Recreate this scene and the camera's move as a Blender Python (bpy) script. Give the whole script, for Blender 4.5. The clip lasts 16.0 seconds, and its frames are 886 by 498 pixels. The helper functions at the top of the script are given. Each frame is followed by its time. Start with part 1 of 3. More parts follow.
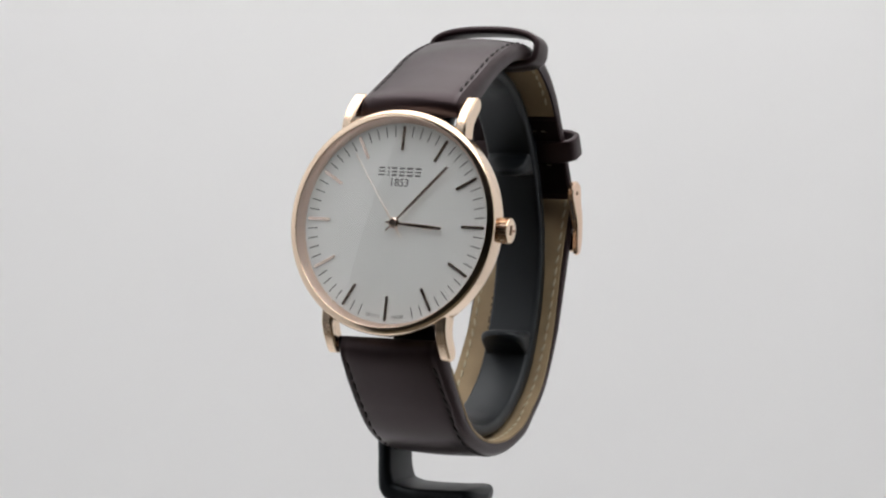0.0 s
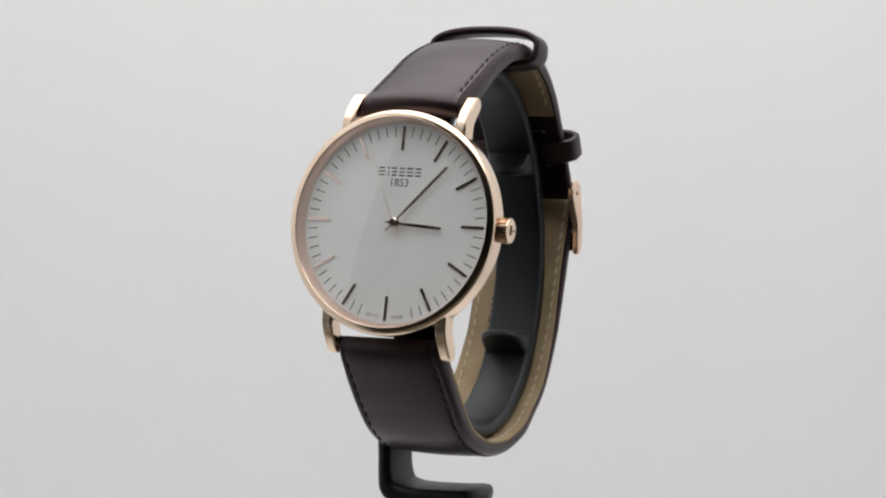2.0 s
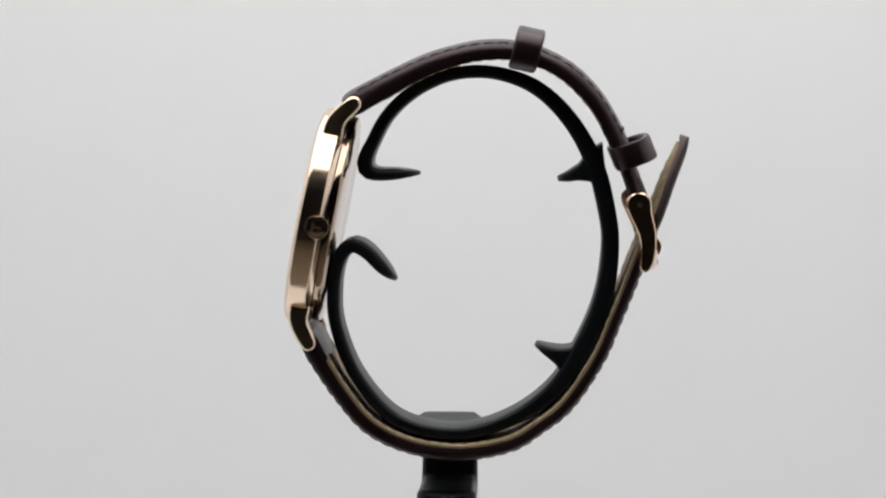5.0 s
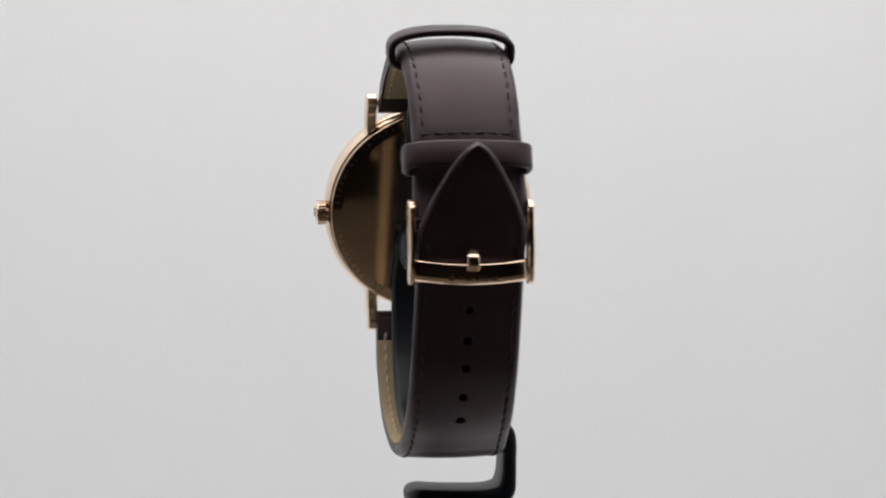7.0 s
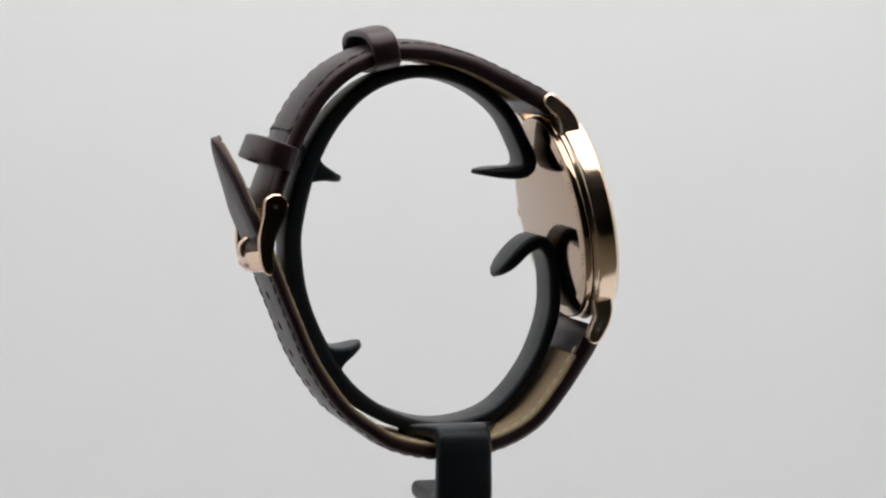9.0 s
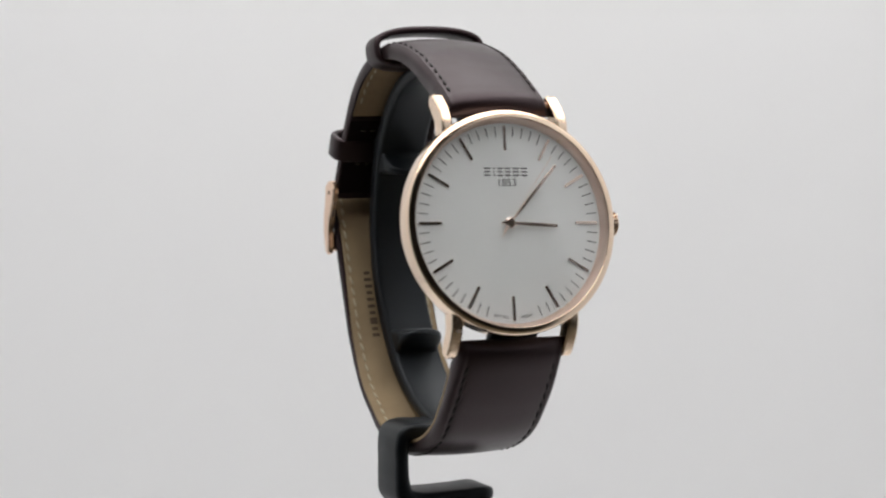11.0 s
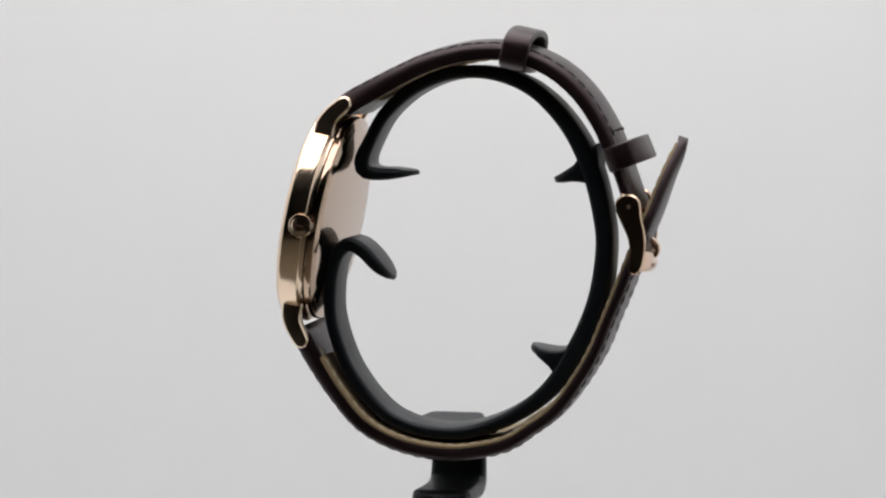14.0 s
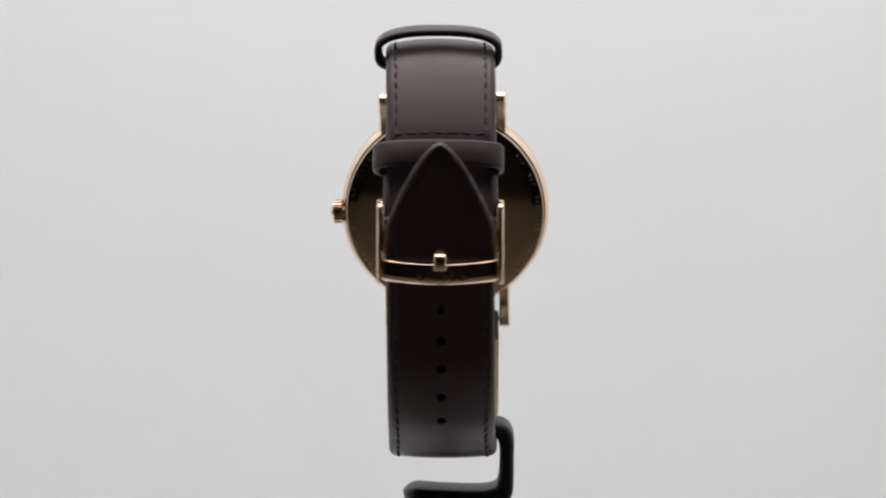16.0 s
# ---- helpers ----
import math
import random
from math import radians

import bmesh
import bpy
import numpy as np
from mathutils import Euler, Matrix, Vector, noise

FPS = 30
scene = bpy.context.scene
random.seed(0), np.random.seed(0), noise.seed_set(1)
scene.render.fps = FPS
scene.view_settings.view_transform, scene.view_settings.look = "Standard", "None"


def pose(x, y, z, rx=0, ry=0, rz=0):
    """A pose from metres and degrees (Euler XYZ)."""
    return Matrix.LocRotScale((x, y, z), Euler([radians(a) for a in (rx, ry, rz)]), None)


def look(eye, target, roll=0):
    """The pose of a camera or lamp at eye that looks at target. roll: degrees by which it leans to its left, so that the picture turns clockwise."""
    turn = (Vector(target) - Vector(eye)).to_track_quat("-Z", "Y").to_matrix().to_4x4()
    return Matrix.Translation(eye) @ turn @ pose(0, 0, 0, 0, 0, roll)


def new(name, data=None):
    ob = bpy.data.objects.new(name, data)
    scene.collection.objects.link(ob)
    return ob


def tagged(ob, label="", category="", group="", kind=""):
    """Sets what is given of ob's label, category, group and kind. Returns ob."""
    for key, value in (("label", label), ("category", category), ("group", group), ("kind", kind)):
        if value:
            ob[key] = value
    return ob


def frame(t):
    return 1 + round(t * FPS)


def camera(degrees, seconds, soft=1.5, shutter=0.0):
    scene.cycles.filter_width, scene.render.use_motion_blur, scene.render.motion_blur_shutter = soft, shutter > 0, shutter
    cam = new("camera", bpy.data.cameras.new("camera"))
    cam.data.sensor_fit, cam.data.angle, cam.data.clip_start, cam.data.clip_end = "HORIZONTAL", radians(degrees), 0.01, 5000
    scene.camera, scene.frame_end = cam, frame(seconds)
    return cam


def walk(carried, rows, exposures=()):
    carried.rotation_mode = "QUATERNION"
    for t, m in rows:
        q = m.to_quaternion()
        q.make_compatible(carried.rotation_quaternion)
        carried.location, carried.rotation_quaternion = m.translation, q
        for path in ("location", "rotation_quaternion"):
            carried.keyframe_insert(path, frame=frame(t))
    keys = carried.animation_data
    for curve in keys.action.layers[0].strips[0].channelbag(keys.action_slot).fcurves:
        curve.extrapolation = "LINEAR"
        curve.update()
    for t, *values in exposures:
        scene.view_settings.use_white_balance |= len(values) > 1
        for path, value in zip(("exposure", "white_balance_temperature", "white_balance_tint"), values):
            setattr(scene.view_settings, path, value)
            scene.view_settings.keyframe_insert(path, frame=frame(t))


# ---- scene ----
MM = 0.001
LIFT = 0.33022          # height of the plan's zero above the box floor
EYE = (-0.00095, -0.46305, 0.33)

# ---- camera: stands still before the open front of the light box ----
cam = camera(19.898, 16.0, soft=2.2, shutter=0.5)
STILL = pose(*EYE, 90 - 4.45, 0, 0) @ pose(0, 0, 0, 0, 0, 0.09)
walk(cam, [(0.0, STILL), (16.0, STILL)], exposures=[(0.0, -0.66), (16.0, -0.66)])

# ---- world and lamps ----
world = bpy.data.worlds.new("dim_room")
world.use_nodes = True
world.node_tree.nodes["Background"].inputs["Color"].default_value = (0.9, 0.95, 1.0, 1)
world.node_tree.nodes["Background"].inputs["Strength"].default_value = 0.004
scene.world = world


def area_lamp(name, place, target, size_x, size_y, watts, colour):
    lamp = bpy.data.lights.new(name, "AREA")
    lamp.shape, lamp.size, lamp.size_y = "RECTANGLE", size_x, size_y
    lamp.energy, lamp.color = watts, colour
    ob = new(name, lamp)
    ob.matrix_world = look(place, target)
    return ob


area_lamp("led_panel_lamp", (0.0, 0.02, 0.735), (0.0, 0.0201, 0.0), 0.66, 0.72, 3.88, (1.0, 0.995, 0.99))


# ---- materials ----
def material(name, colour, rough=0.5, metal=0.0, spec=0.5):
    m = bpy.data.materials.new(name)
    m.use_nodes = True
    b = m.node_tree.nodes["Principled BSDF"]
    b.inputs["Base Color"].default_value = (*colour, 1)
    b.inputs["Roughness"].default_value = rough
    b.inputs["Metallic"].default_value = metal
    b.inputs["Specular IOR Level"].default_value = spec
    return m, m.node_tree, b


def noise_node(tree, scale, detail=3.0, rough=0.55, kind="ShaderNodeTexNoise"):
    co = tree.nodes.new("ShaderNodeTexCoord")
    n = tree.nodes.new(kind)
    n.inputs["Scale"].default_value = scale
    if kind == "ShaderNodeTexNoise":
        n.inputs["Detail"].default_value = detail
        n.inputs["Roughness"].default_value = rough
    tree.links.new(co.outputs["Object"], n.inputs["Vector"])
    return n


def vary_colour(tree, shader, fac, low, high):
    ramp = tree.nodes.new("ShaderNodeValToRGB")
    ramp.color_ramp.elements[0].position, ramp.color_ramp.elements[1].position = 0.3, 0.7
    ramp.color_ramp.elements[0].color = (*low, 1)
    ramp.color_ramp.elements[1].color = (*high, 1)
    tree.links.new(fac, ramp.inputs["Fac"])
    tree.links.new(ramp.outputs["Color"], shader.inputs["Base Color"])


def vary_rough(tree, shader, fac, low, high):
    span = tree.nodes.new("ShaderNodeMapRange")
    span.inputs["From Min"].default_value, span.inputs["From Max"].default_value = 0.3, 0.7
    span.inputs["To Min"].default_value, span.inputs["To Max"].default_value = low, high
    tree.links.new(fac, span.inputs["Value"])
    tree.links.new(span.outputs["Result"], shader.inputs["Roughness"])


def relief(tree, shader, fac, strength, distance):
    bump = tree.nodes.new("ShaderNodeBump")
    bump.inputs["Strength"].default_value = strength
    bump.inputs["Distance"].default_value = distance
    tree.links.new(fac, bump.inputs["Height"])
    tree.links.new(bump.outputs["Normal"], shader.inputs["Normal"])


def leather(name, low, high, rough, bump=0.25, spec=0.46, tint=(1.0, 0.78, 0.83)):
    m, tree, b = material(name, high, rough, 0.0, spec)
    b.inputs["Specular Tint"].default_value = (*tint, 1)
    coarse = noise_node(tree, 140, 4)
    fine = noise_node(tree, 2600, 2)
    vary_colour(tree, b, coarse.outputs["Fac"], low, high)
    vary_rough(tree, b, coarse.outputs["Fac"], rough - 0.04, rough + 0.05)
    crease = noise_node(tree, 650, 4, 0.65)
    mix = tree.nodes.new("ShaderNodeMath")
    mix.operation = "MULTIPLY_ADD"
    mix.inputs[1].default_value = 1.6
    tree.links.new(crease.outputs["Fac"], mix.inputs[0])
    tree.links.new(fine.outputs["Fac"], mix.inputs[2])
    relief(tree, b, mix.outputs["Value"], bump, 0.00004)
    return m


def metal(name, colour, rough):
    m, tree, b = material(name, colour, rough, 1.0)
    n = noise_node(tree, 300, 3)
    vary_rough(tree, b, n.outputs["Fac"], rough * 0.8, rough * 1.25)
    return m


def paint(name, low, high, rough, scale, bump=0.0, spec=0.5):
    m, tree, b = material(name, high, rough, 0.0, spec)
    n = noise_node(tree, scale, 4)
    vary_colour(tree, b, n.outputs["Fac"], low, high)
    vary_rough(tree, b, n.outputs["Fac"], rough - 0.04, rough + 0.04)
    if bump:
        relief(tree, b, noise_node(tree, scale * 12, 2).outputs["Fac"], bump, 0.00003)
    return m


LEATHER = leather("brown_leather", (0.0084, 0.0039, 0.0043), (0.0124, 0.0055, 0.0061), 0.38)
LINING = leather("tan_lining_leather", (0.27, 0.20, 0.115), (0.34, 0.255, 0.15), 0.7, 0.5, 0.3)
FOLD = leather("matt_folded_leather", (0.0055, 0.003, 0.003), (0.008, 0.0045, 0.0045), 0.75, 0.5, 0.2)
THREAD_DARK = paint("dark_thread", (0.010, 0.007, 0.007), (0.018, 0.012, 0.012), 0.75, 2000)
THREAD_DIM = paint("dull_thread", (0.12, 0.105, 0.085), (0.17, 0.15, 0.12), 0.8, 2000)
THREAD_PALE = paint("cream_thread", (0.42, 0.36, 0.24), (0.52, 0.45, 0.32), 0.8, 2000)
STAMP = paint("stamped_ink", (0.09, 0.06, 0.035), (0.12, 0.08, 0.05), 0.7, 900)
GOLD = metal("rose_gold", (0.87, 0.69, 0.53), 0.15)
GOLD_SOFT = metal("soft_rose_gold", (0.87, 0.69, 0.53), 0.22)
COPPER_GOLD = metal("copper_rose_gold", (0.82, 0.60, 0.45), 0.13)
# paints groove shade on the crown core; also the dark emblem and spring bars
COPPER_DARK = metal("dark_copper_and_groove_shade", (0.40, 0.25, 0.17), 0.35)
# case gold darkened for the back: the dim surroundings it mirrors are coloured in
GOLD_BACK_SHADED = metal("rose_gold_back_shaded", (0.52, 0.385, 0.285), 0.08)
GOLD_SATIN = metal("satin_rose_gold", (0.78, 0.60, 0.50), 0.34)
MARK_GOLD = metal("rose_gold_marker", (0.88, 0.73, 0.645), 0.07)
MARK_FAINT = metal("faint_engraved_gold", (0.72, 0.50, 0.365), 0.25)
PALE_GOLD = metal("pale_satin_gold", (0.86, 0.76, 0.69), 0.45)
ENGRAVED = metal("engraved_gold", (0.37, 0.28, 0.21), 0.4)
DIAL = paint("silver_white_dial", (0.91, 0.925, 0.912), (0.93, 0.945, 0.932), 0.38, 90)
DIAL.node_tree.nodes["Principled BSDF"].inputs["Metallic"].default_value = 0.1
PRINT = paint("grey_print", (0.022, 0.022, 0.025), (0.032, 0.032, 0.036), 0.6, 900)
PLASTIC = paint("black_satin_plastic", (0.0030, 0.0042, 0.0060), (0.0048, 0.0064, 0.0086), 0.43, 160, 0.12, 0.31)
PLASTIC.node_tree.nodes["Principled BSDF"].inputs["Specular Tint"].default_value = (0.90, 0.96, 1.0, 1)
WHITE = paint("matt_white_board", (0.79, 0.79, 0.795), (0.81, 0.81, 0.812), 0.85, 5)
ROOM = paint("dim_room_paint", (0.135, 0.113, 0.083), (0.16, 0.136, 0.102), 0.8, 3)
GLASS, _tree, _b = material("crystal_glass", (1, 1, 1), 0.0, 0.0)
_b.inputs["Transmission Weight"].default_value = 1.0
_b.inputs["IOR"].default_value = 1.5
LED, _tree, _b = material("led_diffuser", (0.9, 0.9, 0.9), 0.6)
_b.inputs["Emission Color"].default_value = (1.0, 0.985, 0.975, 1)
_b.inputs["Emission Strength"].default_value = 1.5


# ---- mesh helpers: plans are in millimetres ----
def part(name, bm, mat, parent, label="", m=None, smooth=True):
    """One mesh object under a thing or part, from a bmesh in millimetres."""
    bmesh.ops.recalc_face_normals(bm, faces=bm.faces)
    bm.transform(Matrix.Scale(MM, 4))
    me = bpy.data.meshes.new(name)
    bm.to_mesh(me)
    bm.free()
    return mesh_part(name, me, mat, parent, label, m, smooth)


def mesh_part(name, me, mat, parent, label="", m=None, smooth=True):
    if not me.materials:
        me.materials.append(mat)
    if smooth:
        me.shade_smooth()
        me.set_sharp_from_angle(angle=radians(38))
    ob = new(name, me)
    ob.parent = parent
    if m is not None:
        ob.matrix_basis = m
    return tagged(ob, label)


def thing(name, label, category):
    return tagged(new(name), label, category)


def spline(points, count):
    """Catmull-Rom through rows of numbers, resampled to even steps of the first two."""
    p = np.array(points, float)
    p = np.vstack([2 * p[0] - p[1], p, 2 * p[-1] - p[-2]])
    fine = []
    for a, b, c, d in zip(p[:-3], p[1:-2], p[2:-1], p[3:]):
        for u in np.linspace(0, 1, 24, endpoint=False):
            fine.append(0.5 * (2 * b + (c - a) * u + (2 * a - 5 * b + 4 * c - d) * u * u + (3 * b - a - 3 * c + d) * u ** 3))
    fine.append(p[-2])
    fine = np.array(fine)
    run = np.concatenate([[0], np.cumsum(np.hypot(*np.diff(fine[:, :2], axis=0).T))])
    at = np.linspace(0, run[-1], count)
    return np.stack([np.interp(at, run, fine[:, k]) for k in range(fine.shape[1])], 1), at


def frames_of(path, side):
    """Unit tangent and outward normal along a plane path; side is +1 or -1."""
    t = np.gradient(path[:, :2], axis=0)
    t /= np.linalg.norm(t, axis=1)[:, None]
    return t, side * np.stack([-t[:, 1], t[:, 0]], 1)


def skin(bm, rings, closed=False):
    """Faces between rings of equal counts, with caps unless closed."""
    made = [[bm.verts.new(v) for v in ring] for ring in rings]
    n = len(made[0])
    pairs = list(zip(made[:-1], made[1:])) + ([(made[-1], made[0])] if closed else [])
    for a, b in pairs:
        for k in range(n):
            bm.faces.new((a[k], a[(k + 1) % n], b[(k + 1) % n], b[k]))
    if not closed:
        bm.faces.new(made[0][::-1])
        bm.faces.new(made[-1])
    return bm


def in_yz(a, b, c):
    return Vector((c, a, b))


def on_ring(a, b, c):
    low = max(0.0, min(1.0, (-b - 28.0) / 15.0))
    twist = -0.042 * (a - 2.0) * (1.0 if a > 2.0 else low)      # the ring stands slightly turned under the watch
    return Vector((c + 2.5 - 0.03 * (b + 37.0) + twist, a, b))


def in_xz(a, b, c):
    return Vector((a, c, b))


def round_section(w, lo, hi, r, steps=4):
    """Rounded rectangle across a strip: (across, along the normal)."""
    r = min(r, (hi - lo) / 2 - 1e-3, w - 1e-3)
    out = []
    for cx, cy, a0 in ((w - r, hi - r, 0), (-w + r, hi - r, 90), (-w + r, lo + r, 180), (w - r, lo + r, 270)):
        for k in range(steps + 1):
            a = radians(a0 + 90 * k / steps)
            out.append((cx + r * math.cos(a), cy + r * math.sin(a)))
    return out


def strap_section(w, lo, hi, dome=0.3, rim=0.0):
    """Padded leather: soft shoulders, a slight groove on the stitch line, a flat inside."""
    t = hi - lo
    k = min(1.0, w / 4.0)
    up = lambda x: hi + dome * k * (1 - (x / w) ** 2)
    half = [(w - 0.8, lo), (w - 0.65, lo - rim), (w - 0.25, lo - rim), (w - 0.02, lo + 0.22 * t), (w, lo + 0.5 * t), (w - 0.18 * k, hi - 0.24 * t), (w - 0.5 * k, hi - 0.10 * t)]
    half += [(x, up(x) - dip) for x, dip in ((w - 0.9 * k, 0.03), (w - 1.4 * k, 0.09), (w - 1.7 * k, 0.14), (w - 2.05 * k, 0.06), (w - 2.8 * k, 0.0), (w * 0.5, 0.0), (w * 0.33, 0.0), (w * 0.12, 0.0))]
    half = [(max(x, 0.02 * (17 - i)), y) for i, (x, y) in enumerate(half)]
    return half + [(-x, y) for x, y in half[::-1]]


def strip(path, side, section, place=in_yz):
    """Sweep section(i) along a plane path with columns a, b."""
    t, n = frames_of(path, side)
    bm = bmesh.new()
    rings = []
    for i, (p, nn) in enumerate(zip(path, n)):
        rings.append([place(p[0] + nn[0] * v, p[1] + nn[1] * v, u) for u, v in section(i)])
    return skin(bm, rings)


def lathe(profile, steps=96, caps=True):
    """Turned about the third axis from (radius, height) rows, closed at the axis where the radius is 0."""
    bm = bmesh.new()
    rings = []
    for r, h in profile:
        if r < 1e-6:
            rings.append([bm.verts.new((0, 0, h))])
        else:
            rings.append([bm.verts.new((r * math.cos(2 * math.pi * k / steps), r * math.sin(2 * math.pi * k / steps), h)) for k in range(steps)])
    for a, b in zip(rings[:-1], rings[1:]):
        for k in range(steps):
            q = (k + 1) % steps
            if len(a) == 1 and len(b) > 1:
                bm.faces.new((a[0], b[k], b[q]))
            elif len(b) == 1 and len(a) > 1:
                bm.faces.new((a[k], b[0], a[q]))
            elif len(a) > 1:
                bm.faces.new((a[k], a[q], b[q], b[k]))
    return bm


def plate(outline, lo, hi, bevel=0.25, place=lambda u, v, w: Vector((u, v, w))):
    """A flat shape given by its outline, thick from lo to hi, with bevelled rims."""
    o = np.array(outline, float)
    nxt, prv = np.roll(o, -1, 0), np.roll(o, 1, 0)
    d = nxt - prv
    d /= np.linalg.norm(d, axis=1)[:, None]
    inward = np.stack([-d[:, 1], d[:, 0]], 1)
    area = 0.5 * np.sum(o[:, 0] * nxt[:, 1] - nxt[:, 0] * o[:, 1])
    inward *= np.sign(area)
    inner = o + inward * bevel
    bm = bmesh.new()
    rings = [(inner, lo), (o, lo + bevel), (o, hi - bevel), (inner, hi)]
    return skin(bm, [[place(u, v, h) for u, v in ring] for ring, h in rings])


def smooth_outline(points, per=5):
    p = np.array(points, float)
    out = []
    n = len(p)
    for i in range(n):
        a, b, c, d = p[i - 1], p[i], p[(i + 1) % n], p[(i + 2) % n]
        for u in np.linspace(0, 1, per, endpoint=False):
            out.append(0.5 * (2 * b + (c - a) * u + (2 * a - 5 * b + 4 * c - d) * u * u + (3 * b - a - 3 * c + d) * u ** 3))
    return np.array(out)


def box(sx, sy, sz, at=(0, 0, 0), bevel=0.0):
    bm = bmesh.new()
    bmesh.ops.create_cube(bm, size=1)
    bm.transform(Matrix.Translation(at) @ Matrix.Diagonal((sx, sy, sz, 1)))
    if bevel:
        bmesh.ops.bevel(bm, geom=bm.edges[:], offset=bevel, segments=2, affect="EDGES")
    return bm


def text_mesh(words, size, depth=0.0):
    """Letters in the built-in font as a mesh in millimetres, centred."""
    curve = bpy.data.curves.new("letters", "FONT")
    curve.body, curve.size, curve.align_x, curve.align_y = words, size, "CENTER", "CENTER"
    curve.extrude, curve.resolution_u = depth, 3
    ob = new("letters", curve)
    bpy.context.view_layer.update()
    me = bpy.data.meshes.new_from_object(ob.evaluated_get(bpy.context.evaluated_depsgraph_get()))
    bpy.data.objects.remove(ob)
    bpy.data.curves.remove(curve)
    bm = bmesh.new()
    bm.from_mesh(me)
    bpy.data.meshes.remove(me)
    return bm


# ---- the light box and the dim room round it ----
def structure(name, bm, mat, label, category):
    ob = part(name, bm, mat, None, label, smooth=False)
    return tagged(ob, label, category, kind="structure")


def side_board(x, low, high):
    """Side board whose front edge leans forward, from low at the floor to high at the top."""
    bm = box(20, 600, 760, (x, 150, 370))
    for v in bm.verts:
        if v.co.y < 0:
            v.co.y = low if v.co.z < 100 else high
    return bm


def build_setting():
    structure("floor", box(738, 515, 20, (0, 192.5, -10)), WHITE, "matt white floor board of a photo light box", "floor")
    structure("wall_back", box(800, 20, 760, (0, 460, 370)), WHITE, "seamless plain white backdrop board, softly lit", "backdrop")
    structure("wall_left", side_board(-380, -202, -330), WHITE, "matt white side board of a light box", "wall")
    structure("wall_right", side_board(380, -138, -425), WHITE, "matt white side board of a light box", "wall")
    structure("ceiling", box(800, 810, 20, (0, 65, 761)), WHITE, "matt white top board of a light box", "ceiling")
    panel = tagged(new("led_panel"), "flat white lit panel under a white top board", "light panel")
    panel.location = (0, 0.02, 0.742)
    part("diffuser", box(660, 720, 6, (0, 0, 2), 1.5), LED, panel, "glowing white diffuser", smooth=False)
    part("panel_frame", box(680, 740, 5, (0, 0, 6.2), 1.5), WHITE, panel, smooth=False)
    structure("table", box(1600, 1400, 40, (0, 0, -42)), ROOM, "dark wooden tabletop in a dim room", "table")
    structure("room_floor", box(5000, 5000, 40, (0, 0, -820)), ROOM, "dark floor of a dim room", "floor")
    structure("room_ceiling", box(5000, 5000, 40, (0, 0, 1820)), ROOM, "dark ceiling of a dim room", "ceiling")
    structure("room_wall_front", box(5000, 40, 2640, (0, -2500, 500)), ROOM, "dark wall of a dim room", "wall")
    structure("room_wall_back", box(5000, 40, 2640, (0, 2500, 500)), ROOM, "dark wall of a dim room", "wall")
    structure("room_wall_left", box(40, 5000, 2640, (-2500, 0, 500)), ROOM, "dark wall of a dim room", "wall")
    structure("room_wall_right", box(40, 5000, 2640, (2500, 0, 500)), ROOM, "dark wall of a dim room", "wall")


build_setting()


# ---- the display stand: an open ring with four tongues on a bent flat foot ----
RING_W = 4.8


def tongue_width(run, total, length, w):
    """Half width that rounds off over the last length of a strip."""
    left = max(total - run, 0.0)
    if left >= length:
        return w
    u = 1 - left / length
    return max(0.35, w * math.sqrt(max(0.0, 1 - u ** 2.6)))


